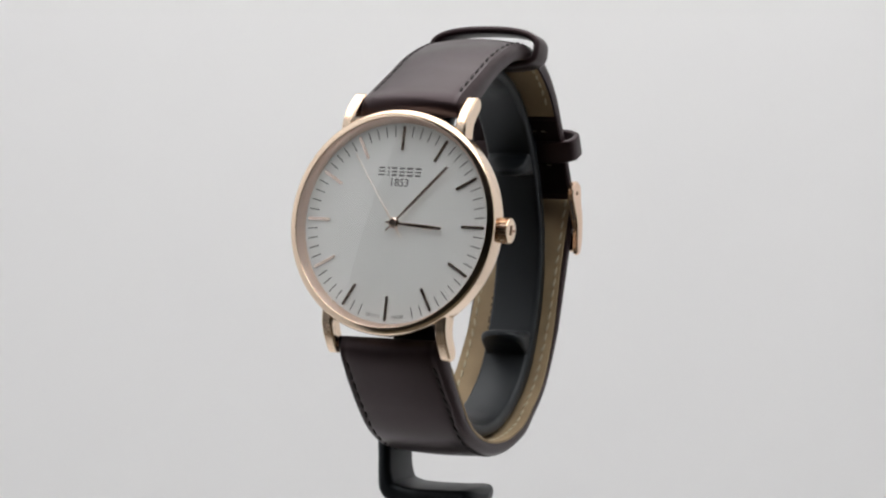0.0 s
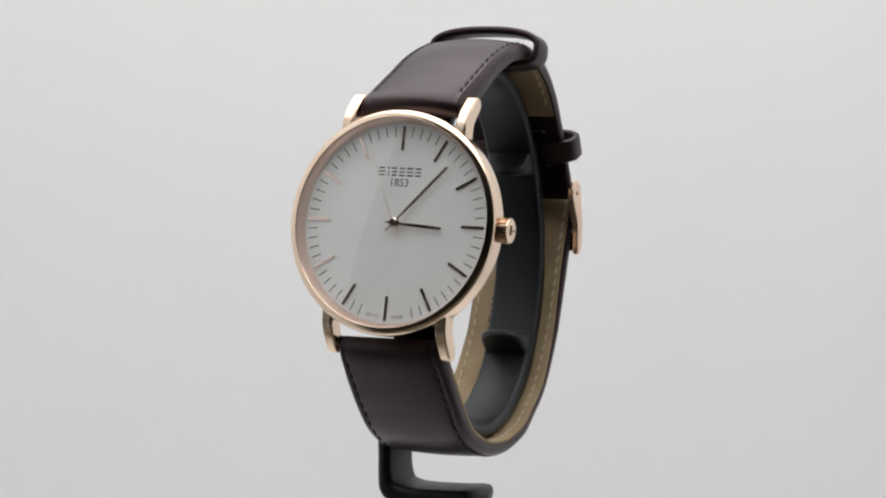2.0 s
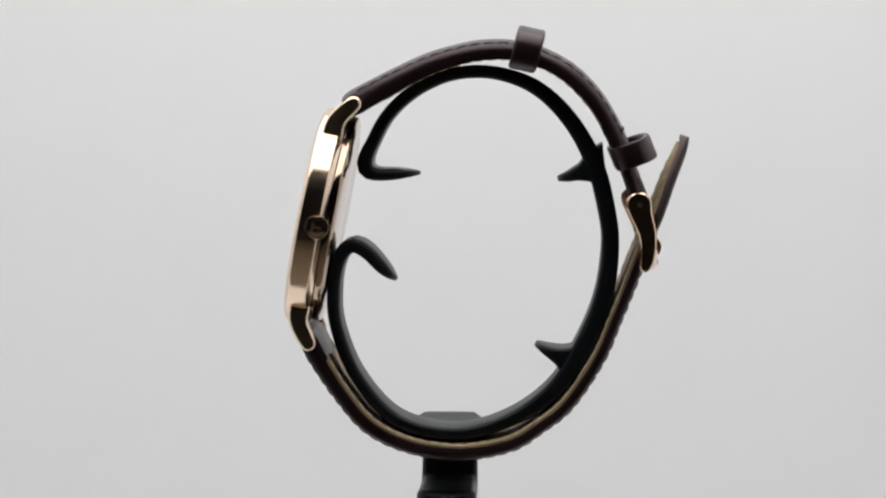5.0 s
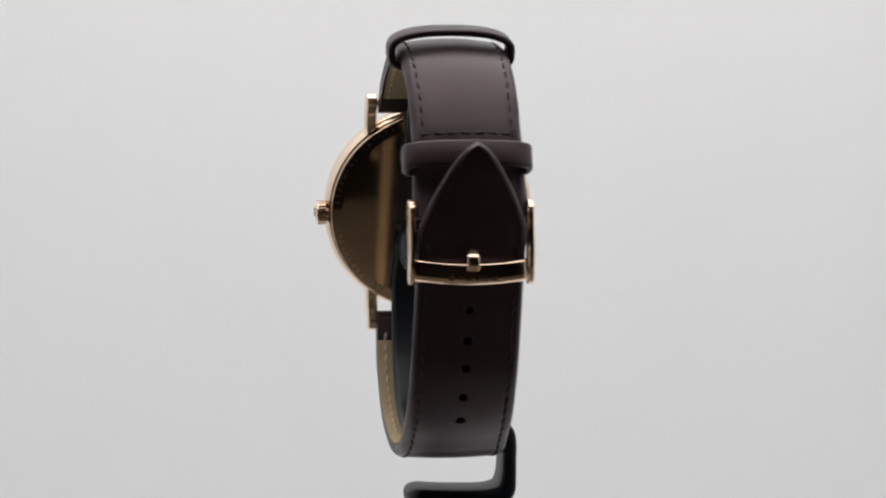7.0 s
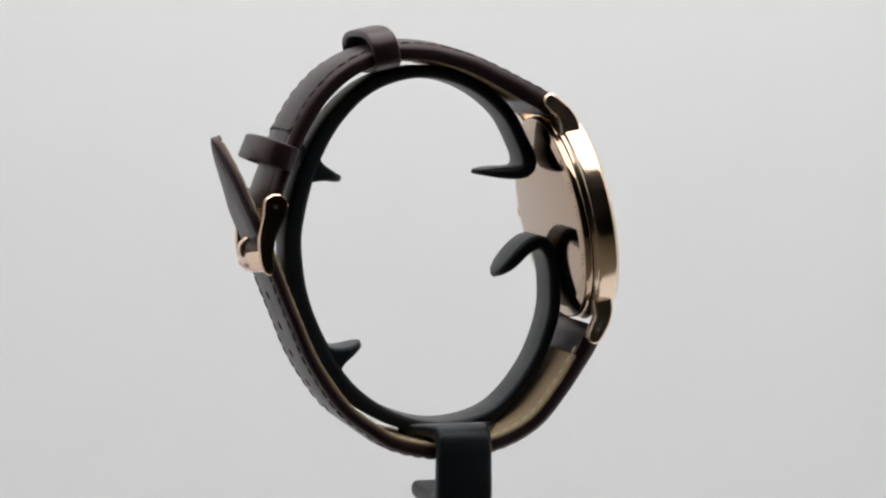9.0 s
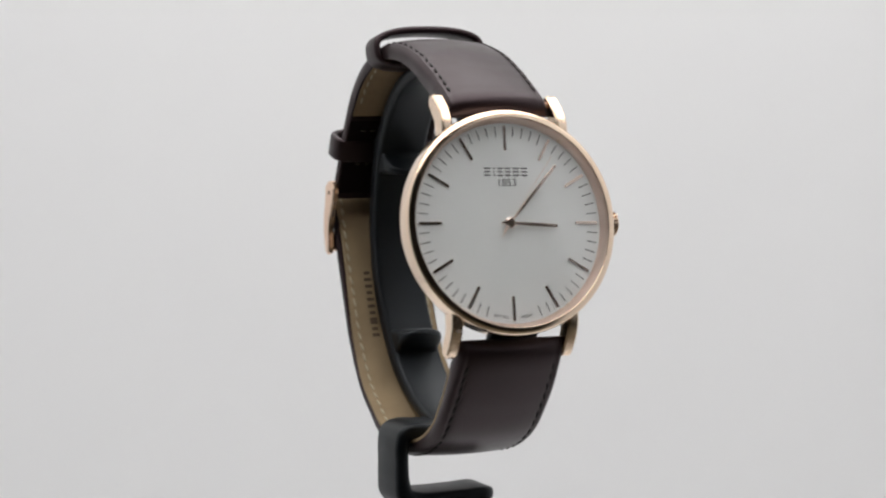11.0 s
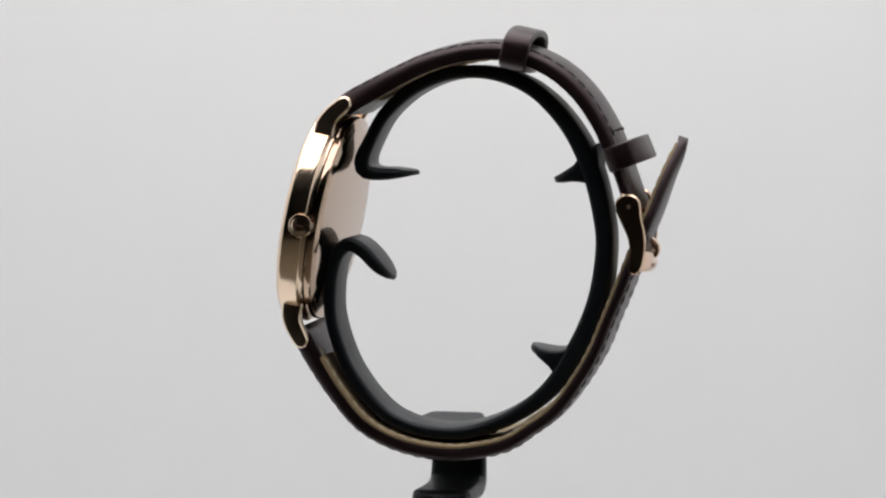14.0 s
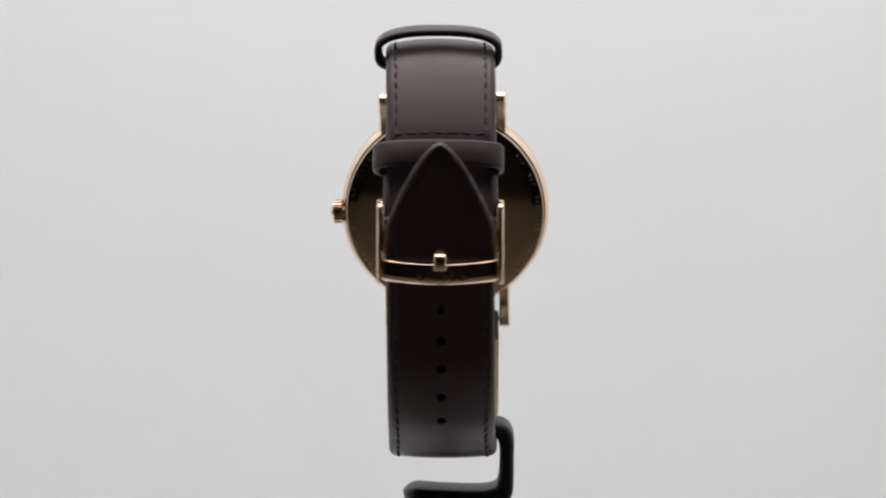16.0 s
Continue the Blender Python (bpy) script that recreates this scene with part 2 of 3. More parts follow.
def build_stand():
    stand = thing("display_stand", "black satin plastic open-ring watch stand on a bent foot", "watch stand")
    rows = [(-5.0, -22.1, 0.35), (-9.3, -22.25, 1.0), (-12.6, -22.3, 1.15), (-14.5, -21.6, 1.45), (-14.9, -19.7, 1.4), (-13.6, -16.6, 1.2),
            (-10.6, -11.3, 1.2), (-5.4, -6.8, 1.2), (1.3, -4.05, 1.2), (8.9, -3.95, 1.2), (16.4, -6.8, 1.35), (22.6, -12.9, 1.5), (26.9, -20.9, 1.65), (29.2, -30.0, 1.6),
            (29.6, -36.0, 1.6), (28.5, -44.3, 1.75), (25.4, -52.4, 1.8), (19.7, -61.2, 1.6), (11.2, -67.0, 1.3), (1.3, -69.35, 1.2), (-9.0, -66.9, 1.2), (-16.2, -59.2, 1.15),
            (-20.0, -50.0, 1.15), (-20.5, -42.9, 1.2), (-19.6, -37.6, 1.3), (-17.3, -35.2, 1.35), (-14.6, -36.3, 1.3), (-11.6, -39.4, 1.1), (-9.3, -41.6, 0.4)]
    path, run = spline(rows, 190)
    total = run[-1]

    def section(i):
        w = min(tongue_width(run[i], total, 5.5, RING_W), tongue_width(total - run[i], total, 5.5, RING_W))
        h = path[i, 2]
        return round_section(w, -h, h, 0.95)

    part("ring", strip(path, 1, section, on_ring), PLASTIC, stand, "black plastic open ring with a tongue at each end")
    for rows in ([(28.6, -21.0, 4.6), (26.8, -21.2, 3.6), (25.6, -21.45, 2.5), (24.6, -21.8, 1.75), (23.4, -22.15, 1.25), (21.9, -22.7, 0.9), (20.0, -23.15, 0.45)],
                 [(24.6, -56.9, 4.6), (22.9, -56.3, 3.7), (21.7, -55.85, 2.6), (20.7, -55.4, 1.8), (19.5, -54.9, 1.3), (18.0, -54.2, 0.9), (16.1, -53.2, 0.45)]):
        tp, tr = spline(rows, 30)
        part("tongue", strip(tp, 1, lambda i: round_section(tongue_width(tr[i], tr[-1], 4.5, 4.4), -tp[i, 2], tp[i, 2], 0.8), on_ring), PLASTIC, stand)
    # flat foot: leaves the ring sideways, turns down and runs back under it
    rows = [(0.0, -69.3, 0.9), (-4.5, -69.1, 1.15), (-8.2, -69.0, 1.4), (-10.2, -69.7, 1.5), (-10.9, -71.8, 1.35), (-10.9, -75.0, 1.3), (-10.8, -78.2, 1.4), (-10.1, -80.9, 1.75),
            (-7.6, -81.85, 1.65), (-4.0, -81.9, 1.5), (2.0, -81.75, 1.5), (6.2, -81.5, 1.45), (8.2, -81.7, 0.7)]
    fp, fr = spline(rows, 90)
    part("foot", strip(fp, -1, lambda i: round_section(tongue_width(fr[i], fr[-1], 3.0, 5.0 + 0.5 * i / 89 + 4.5 * max(0.0, 1 - fr[i] / 10.0) ** 1.5), -fp[i, 2], fp[i, 2], 1.1), in_xz), PLASTIC, stand, "bent flat black foot")
    part("post", lathe([(0, -82.7), (2.2, -82.7), (2.6, -83.1), (2.6, -322.0), (4.5, -323.5), (0, -323.5)], 32), PLASTIC, stand)
    part("base_plate", lathe([(0, -323), (43, -323), (45, -324.5), (45, -329.6), (44.4, -330.2), (0, -330.2)], 64), PLASTIC, stand)
    return stand


stand = build_stand()


# ---- the wristwatch ----
watch = thing("wristwatch", "rose-gold wristwatch with white dial and dark brown leather strap", "watch")
DIAL_AT = (0.0, -24.5, -29.92)
DIAL_TILT = 10.95
DIAL_POSE = Matrix.Translation(Vector(DIAL_AT) * MM) @ pose(0, 0, 0, 0, 0, -0.65) @ pose(0, 0, 0, 90 - DIAL_TILT, 0, 0) @ pose(0, 0, 0, 0, 0, -1.25)
FACE_POSE = DIAL_POSE @ pose(0, 0, -0.00055)    # the dial lies sunk inside the case


def build_crown():
    """Winding crown: a core darkened to paint the shade between the ribs, a ring of proud ribs and a domed polished
    end with a raised emblem.
    """
    core = lathe([(0, 19.0), (1.0, 19.0), (1.0, 19.75), (1.8, 19.78), (1.88, 19.9), (1.88, 21.4), (0, 21.4)], 40)
    turn = Matrix.Translation((0, 0, -2.3)) @ Matrix.Rotation(radians(90), 4, "Y")
    core.transform(turn)
    crown = part("crown", core, COPPER_DARK, watch, "fluted rose-gold winding crown", DIAL_POSE)
    ribs = 20
    for k in range(ribs):
        rib = box(0.34, 0.62, 1.5, (0, 1.98, 20.62), 0.1)
        rib.transform(turn @ Matrix.Rotation(2 * math.pi * k / ribs, 4, "Z"))
        part("rib", rib, GOLD_SOFT, crown)
    cap = lathe([(0, 21.3), (2.02, 21.3), (2.08, 21.36), (2.04, 21.48), (1.75, 21.62), (1.62, 21.6), (1.5, 21.66), (1.0, 21.78), (0.45, 21.83), (0, 21.84)], 48)
    cap.transform(turn)
    part("cap", cap, GOLD, crown, "domed polished end")
    bm = box(0.26, 1.7, 0.42, (21.85, 0, -1.6), 0.05)
    me = bpy.data.meshes.new("stem")
    stem = box(0.26, 0.42, 1.4, (21.85, 0, -2.4), 0.05)
    stem.to_mesh(me)
    stem.free()
    bm.from_mesh(me)
    bpy.data.meshes.remove(me)
    part("emblem", bm, COPPER_DARK, crown, "small raised emblem", smooth=False)


def build_case():
    profile = [(18.55, 1.2), (18.56, 1.64), (18.6, 1.68), (18.92, 1.64), (19.25, 1.55), (19.52, 1.41), (19.74, 1.2), (19.87, 0.94), (19.91, 0.7), (19.91, 0.45), (19.9, -2.05), (19.88, -2.25), (19.8, -2.42), (19.66, -2.55),
               (19.52, -2.68), (19.25, -3.3), (18.6, -3.3), (10.0, -3.3), (10.0, -0.95), (18.5, -0.95), (18.55, 1.2)]
    case = part("case", lathe(profile, 160), GOLD, watch, "polished rose-gold round case", DIAL_POSE)
    # the back's darker gold carries painted-in dim reflection
    part("case_back", lathe([(0, -3.4), (18.8, -3.4), (18.98, -3.5), (19.02, -3.65), (19.02, -4.15), (18.95, -4.62), (18.82, -4.78), (18.65, -4.86), (17.05, -5.0), (16.92, -5.06), (16.75, -5.08), (0, -5.08)], 160), GOLD_BACK_SHADED, case, "polished rose-gold case back")
    glass = part("crystal", lathe([(0, 1.78), (6, 1.76), (12, 1.7), (17.2, 1.58), (18.6, 1.52), (18.6, 1.42), (17.2, 1.46), (12, 1.58), (6, 1.64), (0, 1.66)], 128), GLASS, case, "clear glass crystal")
    glass.visible_shadow = False
    part("inner_ring", lathe([(18.57, 1.4), (18.5, 1.36), (17.72, -0.45), (17.7, -0.9), (18.57, -0.9), (18.57, 1.4)], 160), GOLD_SATIN, case, "satin rose-gold sloping inner ring")
    # lugs, one at each corner, curving back to the strap
    lug = smooth_outline([(14.6, 0.2), (17.5, 0.45), (19.8, -0.45), (21.6, -1.8), (23.0, -3.2), (23.25, -4.25), (22.7, -5.1), (21.5, -5.3), (20.0, -4.4), (18.0, -3.2), (14.6, -2.9)], 4)
    for sx in (-1, 1):
        for sy in (-1, 1):
            part("lug", plate(lug, 10.05, 12.1, 0.32, lambda u, v, w: Vector((sx * w, sy * u, v))), GOLD_SOFT, case)
    for sy in (-1, 1):
        bar = lathe([(0, -10.4), (0.6, -10.4), (0.6, 10.4), (0, 10.4)], 16)
        bar.transform(Matrix.Translation((0, sy * 21.6, -3.6)) @ Matrix.Rotation(radians(90), 4, "Y"))
        part("spring_bar", bar, COPPER_DARK, case)
    build_crown()
    # engraved lettering on the sloping rim of the back
    def engrave(bm, turn, inward=False):
        bm.transform(Matrix.Rotation(math.pi, 4, "Y") @ Matrix.Rotation(-radians(turn), 4, "Z") @ Matrix.Translation((0, 17.85, 4.945)) @ Matrix.Rotation(radians(-5.0), 4, "X")
                     @ Matrix.Rotation(math.pi if inward else 0.0, 4, "Z"))
        part("engraving", bm, ENGRAVED, case, smooth=False)

    for words, start, step in (("SAPPHIRE CRYSTAL", -82.0, 4.2), ("STAINLESS STEEL", -99.0, -4.2)):
        for i, ch in enumerate(words):
            if ch != " ":
                engrave(text_mesh(ch, 1.15), start + i * step, step < 0)
    for k in range(30):
        r = random.Random(k)
        if k % 5 < 3:
            engrave(box(0.3 + 0.2 * r.random(), 0.5, 0.03), 52 + k * 2.9)
    return case


def spoke(angle, r0, r1, w, lo, hi, bevel):
    """A bar along a dial radius; angle clockwise from twelve."""
    b = box(w, r1 - r0, hi - lo, (0, (r0 + r1) / 2, (lo + hi) / 2), bevel)
    b.transform(Matrix.Rotation(-radians(angle), 4, "Z"))
    return b


def build_dial():
    dial = part("dial", lathe([(0, 0.02), (17.9, 0.02), (17.9, -0.35), (0, -0.35)], 128), DIAL, watch, "silvery white dial", FACE_POSE)
    for k in range(60):
        if k % 5 == 0:
            part("hour_marker", spoke(k * 6, 12.85, 17.2, 0.52, 0.03, 0.28, 0.1), MARK_GOLD, dial, "polished rose-gold baton", smooth=False)
        elif k not in (28, 29, 31, 32):
            part("minute_mark", spoke(k * 6, 15.3, 17.2, 0.15, 0.02, 0.05, 0.0), PRINT, dial, smooth=False)
    # maker's mark as six plain groups of bars
    for x, w in ((-3.65, 1.15), (-2.3, 0.3), (-1.15, 0.95), (0.35, 0.95), (1.9, 1.2), (3.5, 1.15)):
        bm = bmesh.new()
        for dy, h in ((0.62, 0.26), (0.0, 0.22), (-0.62, 0.26)):
            bmesh.ops.create_cube(bm, size=1, matrix=Matrix.Translation((x, 9.08 + dy, 0.035)) @ Matrix.Diagonal((w, h, 0.03, 1)))
        part("mark_block", bm, PRINT, dial, smooth=False)
    bm = text_mesh("1853", 1.95)
    bm.transform(Matrix.Translation((0.0, 7.1, 0.045)) @ Matrix.Diagonal((1.0, 1.0, 1, 1)))
    part("year_print", bm, PRINT, dial, "printed year 1853", smooth=False)
    for words, centre in (("SWISS", 188.6), ("MADE", 171.4)):
        for i, ch in enumerate(words):
            a = centre - (i - (len(words) - 1) / 2) * 2.1
            bm = text_mesh(ch, 0.82)
            bm.transform(Matrix.Rotation(-radians(a), 4, "Z") @ Matrix.Translation((0, 16.6, 0.045)) @ Matrix.Rotation(math.pi, 4, "Z"))
            part("letter_print", bm, PRINT, dial, smooth=False)
    return dial


def pointer(name, length, tail, w_root, w_mid, w_tip, lift, hub, label, mat):
    """A dial pointer along the second axis, with its hub."""
    o = [(-w_root / 2, -tail), (w_root / 2, -tail), (w_root / 2, 0.0), (w_mid / 2, length * 0.35), (w_mid / 2, length * 0.7), (w_tip / 2, length), (-w_tip / 2, length), (-w_mid / 2, length * 0.7), (-w_mid / 2, length * 0.35), (-w_root / 2, 0.0)]
    bm = plate(o, lift, lift + 0.16, 0.05)
    ob = part(name, bm, mat, watch, label)
    part("hub", lathe([(0, lift + 0.22), (hub * 0.85, lift + 0.22), (hub, lift + 0.12), (hub, lift - 0.05), (0, lift - 0.05)], 28), MARK_GOLD, ob)
    return ob


def dial_turn(angle):
    return FACE_POSE @ pose(0, 0, 0, 0, 0, -angle)


case = build_case()
dial = build_dial()
hour = pointer("hour_hand", 9.2, 1.6, 0.36, 0.62, 0.5, 0.45, 1.0, "polished rose-gold hour hand", MARK_GOLD)
hour.matrix_basis = dial_turn(93.5)
minute = pointer("minute_hand", 13.8, 2.0, 0.32, 0.58, 0.44, 0.68, 0.95, "polished rose-gold minute hand", MARK_GOLD)
minute.matrix_basis = dial_turn(42.5)
second = pointer("second_hand", 14.6, 3.2, 0.34, 0.13, 0.10, 0.9, 0.78, "thin rose-gold second hand", PALE_GOLD)
second.matrix_basis = dial_turn(330)


# ---- strap ----
def strap_path(rows, count):
    """Rows of y, z, half width, half thickness."""
    return spline(rows, count)


UPPER = [(-18.3, -11.6, 10.0, 1.35), (-17.0, -10.0, 10.02, 1.75), (-15.0, -8.75, 9.95, 1.75), (-11.3, -6.75, 9.9, 1.65), (-7.7, -4.85, 9.85, 1.55), (-2.6, -2.5, 9.8, 1.45), (3.0, -0.8, 9.75, 1.35), (7.0, -0.2, 9.7, 1.35),
         (11.4, -0.2, 9.65, 1.3), (16.8, -1.55, 9.6, 1.3), (21.6, -4.15, 9.55, 1.3), (25.6, -7.95, 9.5, 1.25), (28.5, -12.2, 9.45, 1.2), (30.5, -16.2, 9.5, 1.15), (32.6, -21.5, 9.65, 0.95), (34.2, -26.0, 9.8, 1.0), (34.9, -28.3, 9.8, 1.2)]
LOWER = [(-25.6, -50.2, 10.0, 1.25), (-24.75, -52.6, 10.1, 1.65), (-23.05, -55.7, 10.25, 1.6), (-18.85, -62.05, 10.25, 1.45), (-13.75, -67.8, 10.15, 1.4), (-6.5, -71.3, 10.0, 1.35), (2.4, -72.5, 9.85, 1.35), (11.3, -71.0, 9.65, 1.3),
         (16.6, -67.9, 9.5, 1.2), (21.9, -63.5, 9.45, 1.2), (27.3, -55.4, 9.4, 1.15), (30.3, -48.4, 9.35, 1.1), (32.4, -43.2, 9.3, 1.1), (34.2, -38.5, 9.25, 1.1), (36.4, -32.9, 9.2, 1.05),
         (38.3, -28.3, 9.2, 1.05), (40.1, -23.3, 9.2, 1.05), (42.1, -18.3, 9.2, 1.0), (43.2, -15.3, 9.2, 0.85)]
LINE = 0.55             # thickness of the lining


def set_over(y, z):
    """Sideways set of the strap, which does not lie quite true on the stand."""
    lean = 0.4 + 0.015 * (z + 30.0) if z > -30.0 else (-0.05 if z < -60.0 else -0.35 + 0.3 * (-z - 48.0) / 12.0)
    near = max(0.0, min(1.0, (-y - 10.0) / 8.0))    # held square between the lugs
    return lean * max(0.0, min(1.0, (30.0 - y) / 30.0)) * (1.0 - 0.6 * near * (z > -30.0))


def shifted(bm):
    for v in bm.verts:
        v.co.x += set_over(v.co.y, v.co.z)
    return bm


def span(run, a, b, soft=0.8):
    """1 between a and b along the strap, falling off softly."""
    return max(0.0, min(1.0, (run - a) / soft, (b - run) / soft))


def stitch_mesh():
    bm = bmesh.new()
    bmesh.ops.create_uvsphere(bm, u_segments=6, v_segments=5, radius=1)
    bm.transform(Matrix.Scale(MM, 4) @ Matrix.Diagonal((0.28, 1.06, 0.21, 1)))
    me = bpy.data.meshes.new("stitch")
    bm.to_mesh(me)
    bm.free()
    me.shade_smooth()
    return me


def stitch_row(mesh, mat, parent, path, run, side, x, offset, start, stop, step):
    """Stitches along the strap at x across, offset out from its middle line."""
    t, n = frames_of(path, side)
    rnd = random.Random(round(start * 10 + x))
    if not mesh.materials:
        mesh.materials.append(mat)
    s = start
    while s < stop:
        p = [np.interp(s, run, path[:, k]) for k in range(4)]
        tt = Vector((0, np.interp(s, run, t[:, 0]), np.interp(s, run, t[:, 1]))).normalized()
        nn = Vector((0, np.interp(s, run, n[:, 0]), np.interp(s, run, n[:, 1]))).normalized()
        out = offset(p[3])
        xx = math.copysign(p[2] - x, x) if x > 0 else -(p[2] + x)
        place = Vector((xx + set_over(p[0], p[1]), p[0], p[1])) + nn * out
        m = Matrix((Vector((1, 0, 0)) if side > 0 else Vector((-1, 0, 0)), tt, nn)).transposed().to_4x4()
        m.translation = place * MM
        mesh_part("stitch", mesh, mat, parent, m=m @ pose(0, 0, 0, 0, 0, 9 * math.copysign(1, x) + rnd.uniform(-6, 6)), smooth=False)
        s += step * rnd.uniform(0.96, 1.04)


def loop_band(parent, centre, tangent, half, low, dome, length, thick, label, lean=0.0, side=0.0):
    """A leather keeper round the strap: flat under it, domed over it."""
    t = Vector((0, *tangent)).normalized()
    n = Vector((0, -t.z, t.y))
    o = Vector((0, *centre))
    mid, high = (low + dome) / 2, (dome - low) / 2
    line = []
    for k in range(72):
        a = 2 * math.pi * k / 72 - math.pi / 2
        e = 2.5 if math.sin(a) > 0 else 4.0
        line.append((side + half * math.copysign(abs(math.cos(a)) ** (2 / e), math.cos(a)), mid + high * math.copysign(abs(math.sin(a)) ** (2 / e), math.sin(a))))
    line = np.array(line)
    d = np.roll(line, -1, 0) - np.roll(line, 1, 0)
    d /= np.linalg.norm(d, axis=1)[:, None]
    out = np.stack([d[:, 1], -d[:, 0]], 1)
    rings = []
    for p, q in zip(line, out):
        sec = round_section(length / 2, -thick / 2, thick / 2, thick * 0.42, 3)
        rings.append([o + Vector((1, 0, 0)) * (p[0] + q[0] * v) + n * (p[1] + q[1] * v) + t * (u + lean * p[1]) for u, v in sec])
    return part("strap_loop", skin(bmesh.new(), rings, True), LEATHER, parent, label)


def lining_strip(path, run, side, a, b, inset):
    idx = [i for i in range(len(path)) if a <= run[i] <= b]
    sub = path[idx]
    return shifted(strip(sub, side, lambda i: round_section(max(0.3, sub[i, 2] - (inset + (0.9 - inset) * max(0.0, min(1.0, (run[idx[i]] - 62.0) / 22.0)))), -sub[i, 3] - 0.02, -sub[i, 3] + LINE, 0.12, 2)))


def build_upper_strap():
    path, run = strap_path(UPPER, 130)
    total = run[-1]
    lined = (7.0, total - 17.3)

    def section(i):
        p = path[i]
        k = min(1.0, math.sqrt(min(1.0, (run[i] + 0.05) / 1.6)))
        lo = -p[3] * k + (LINE - 0.05) * span(run[i], *lined)
        return strap_section(p[2], lo, p[3] * k, 1.05 * k, (LINE - 0.05) * span(run[i], *lined))

    strap = part("upper_strap", shifted(strip(path, 1, section)), LEATHER, watch, "dark brown leather strap piece with dark stitching")
    part("lining", lining_strip(path, run, 1, *lined, 0.75), LINING, strap, "tan leather lining")
    part("folded_end", lining_strip(path, run, 1, total - 17.2, total - 0.6, 0.5), FOLD, strap, "matt dark leather folded back round the buckle bar")
    dark, pale = stitch_mesh(), stitch_mesh()
    for x in (1.7, -1.7):
        stitch_row(dark, THREAD_DARK, strap, path, run, 1, x, lambda h: h + 0.27, 5.2, total - 13.9, 2.35)
        stitch_row(pale, THREAD_PALE, strap, path, run, 1, x, lambda h: -h + 0.02, 8.0, total - 19.3, 2.35)
    # row of stitches across, where the leather is folded back to the buckle
    s = total - 14.4
    t, n = frames_of(path, 1)
    p = [np.interp(s, run, path[:, k]) for k in range(4)]
    tt = Vector((0, np.interp(s, run, t[:, 0]), np.interp(s, run, t[:, 1]))).normalized()
    nn = Vector((0, -tt.z, tt.y))
    for k in range(7):
        m = Matrix((tt, Vector((-1, 0, 0)), nn)).transposed().to_4x4()
        m.translation = (Vector((-6.55 + 2.3 * k, p[0], p[1])) + nn * (p[3] + 0.04 + 1.05 * (1 - ((2.3 * k - 6.55) / 9.5) ** 2))) * MM
        mesh_part("stitch", dark, THREAD_DARK, strap, m=m @ pose(0, 0, 0, 0, 0, 5 * (-1) ** k), smooth=False)
    # two short rows of pale thread on the folded-back inside
    dim = stitch_mesh()
    for s in (total - 14.4, total - 7.2):
        p = [np.interp(s, run, path[:, k]) for k in range(4)]
        tt = Vector((0, np.interp(s, run, t[:, 0]), np.interp(s, run, t[:, 1]))).normalized()
        nn = Vector((0, -tt.z, tt.y))
        for k in range(7):
            m = Matrix((tt, Vector((-1, 0, 0)), nn)).transposed().to_4x4()
            m.translation = (Vector((-6.0 + 2.0 * k, p[0], p[1])) - nn * (p[3] + 0.02)) * MM
            mesh_part("stitch", dim, THREAD_DIM, strap, m=m @ pose(0, 0, 0, 0, 0, 6 * (-1) ** k) @ Matrix.Diagonal((0.6, 0.6, 1, 1)), smooth=False)
    loop_band(strap, (14.0, -0.75), (5.4, -1.15), 10.65, -2.2, 4.55, 5.0, 1.3, "dark brown leather keeper loop standing off the strap", 0.05, 0.75)
    loop_band(strap, (31.65, -18.95), (2.0, -4.9), 10.6, -1.35, 5.5, 4.5, 1.15, "empty dark brown leather keeper loop by the buckle", 0.03, 0.4)
    return strap


HOLES = [(33.65, -44.2), (31.5, -49.5), (28.9, -54.9), (25.9, -60.0), (22.3, -64.5)]


def cut_holes(ob, path, run, side):
    """Punch the buckle holes right through the strap."""
    bm = bmesh.new()
    t, n = frames_of(path, side)
    for y, z in HOLES:
        i = int(np.argmin(np.hypot(path[:, 0] - y, path[:, 1] - z)))
        m = Matrix.Translation(Vector((0, path[i, 0], path[i, 1])) * MM) @ Vector((0, *n[i])).to_track_quat("Z", "X").to_matrix().to_4x4()
        bmesh.ops.create_cone(bm, cap_ends=True, segments=18, radius1=0.0009, radius2=0.0009, depth=0.009, matrix=m)
    me = bpy.data.meshes.new("punch")
    bm.to_mesh(me)
    bm.free()
    punch = new("punch", me)
    mod = ob.modifiers.new("holes", "BOOLEAN")
    mod.operation, mod.solver, mod.object = "DIFFERENCE", "EXACT", punch
    bpy.context.view_layer.update()
    done = bpy.data.meshes.new_from_object(ob.evaluated_get(bpy.context.evaluated_depsgraph_get()))
    ob.modifiers.remove(mod)
    ob.data = done
    bpy.data.objects.remove(punch)


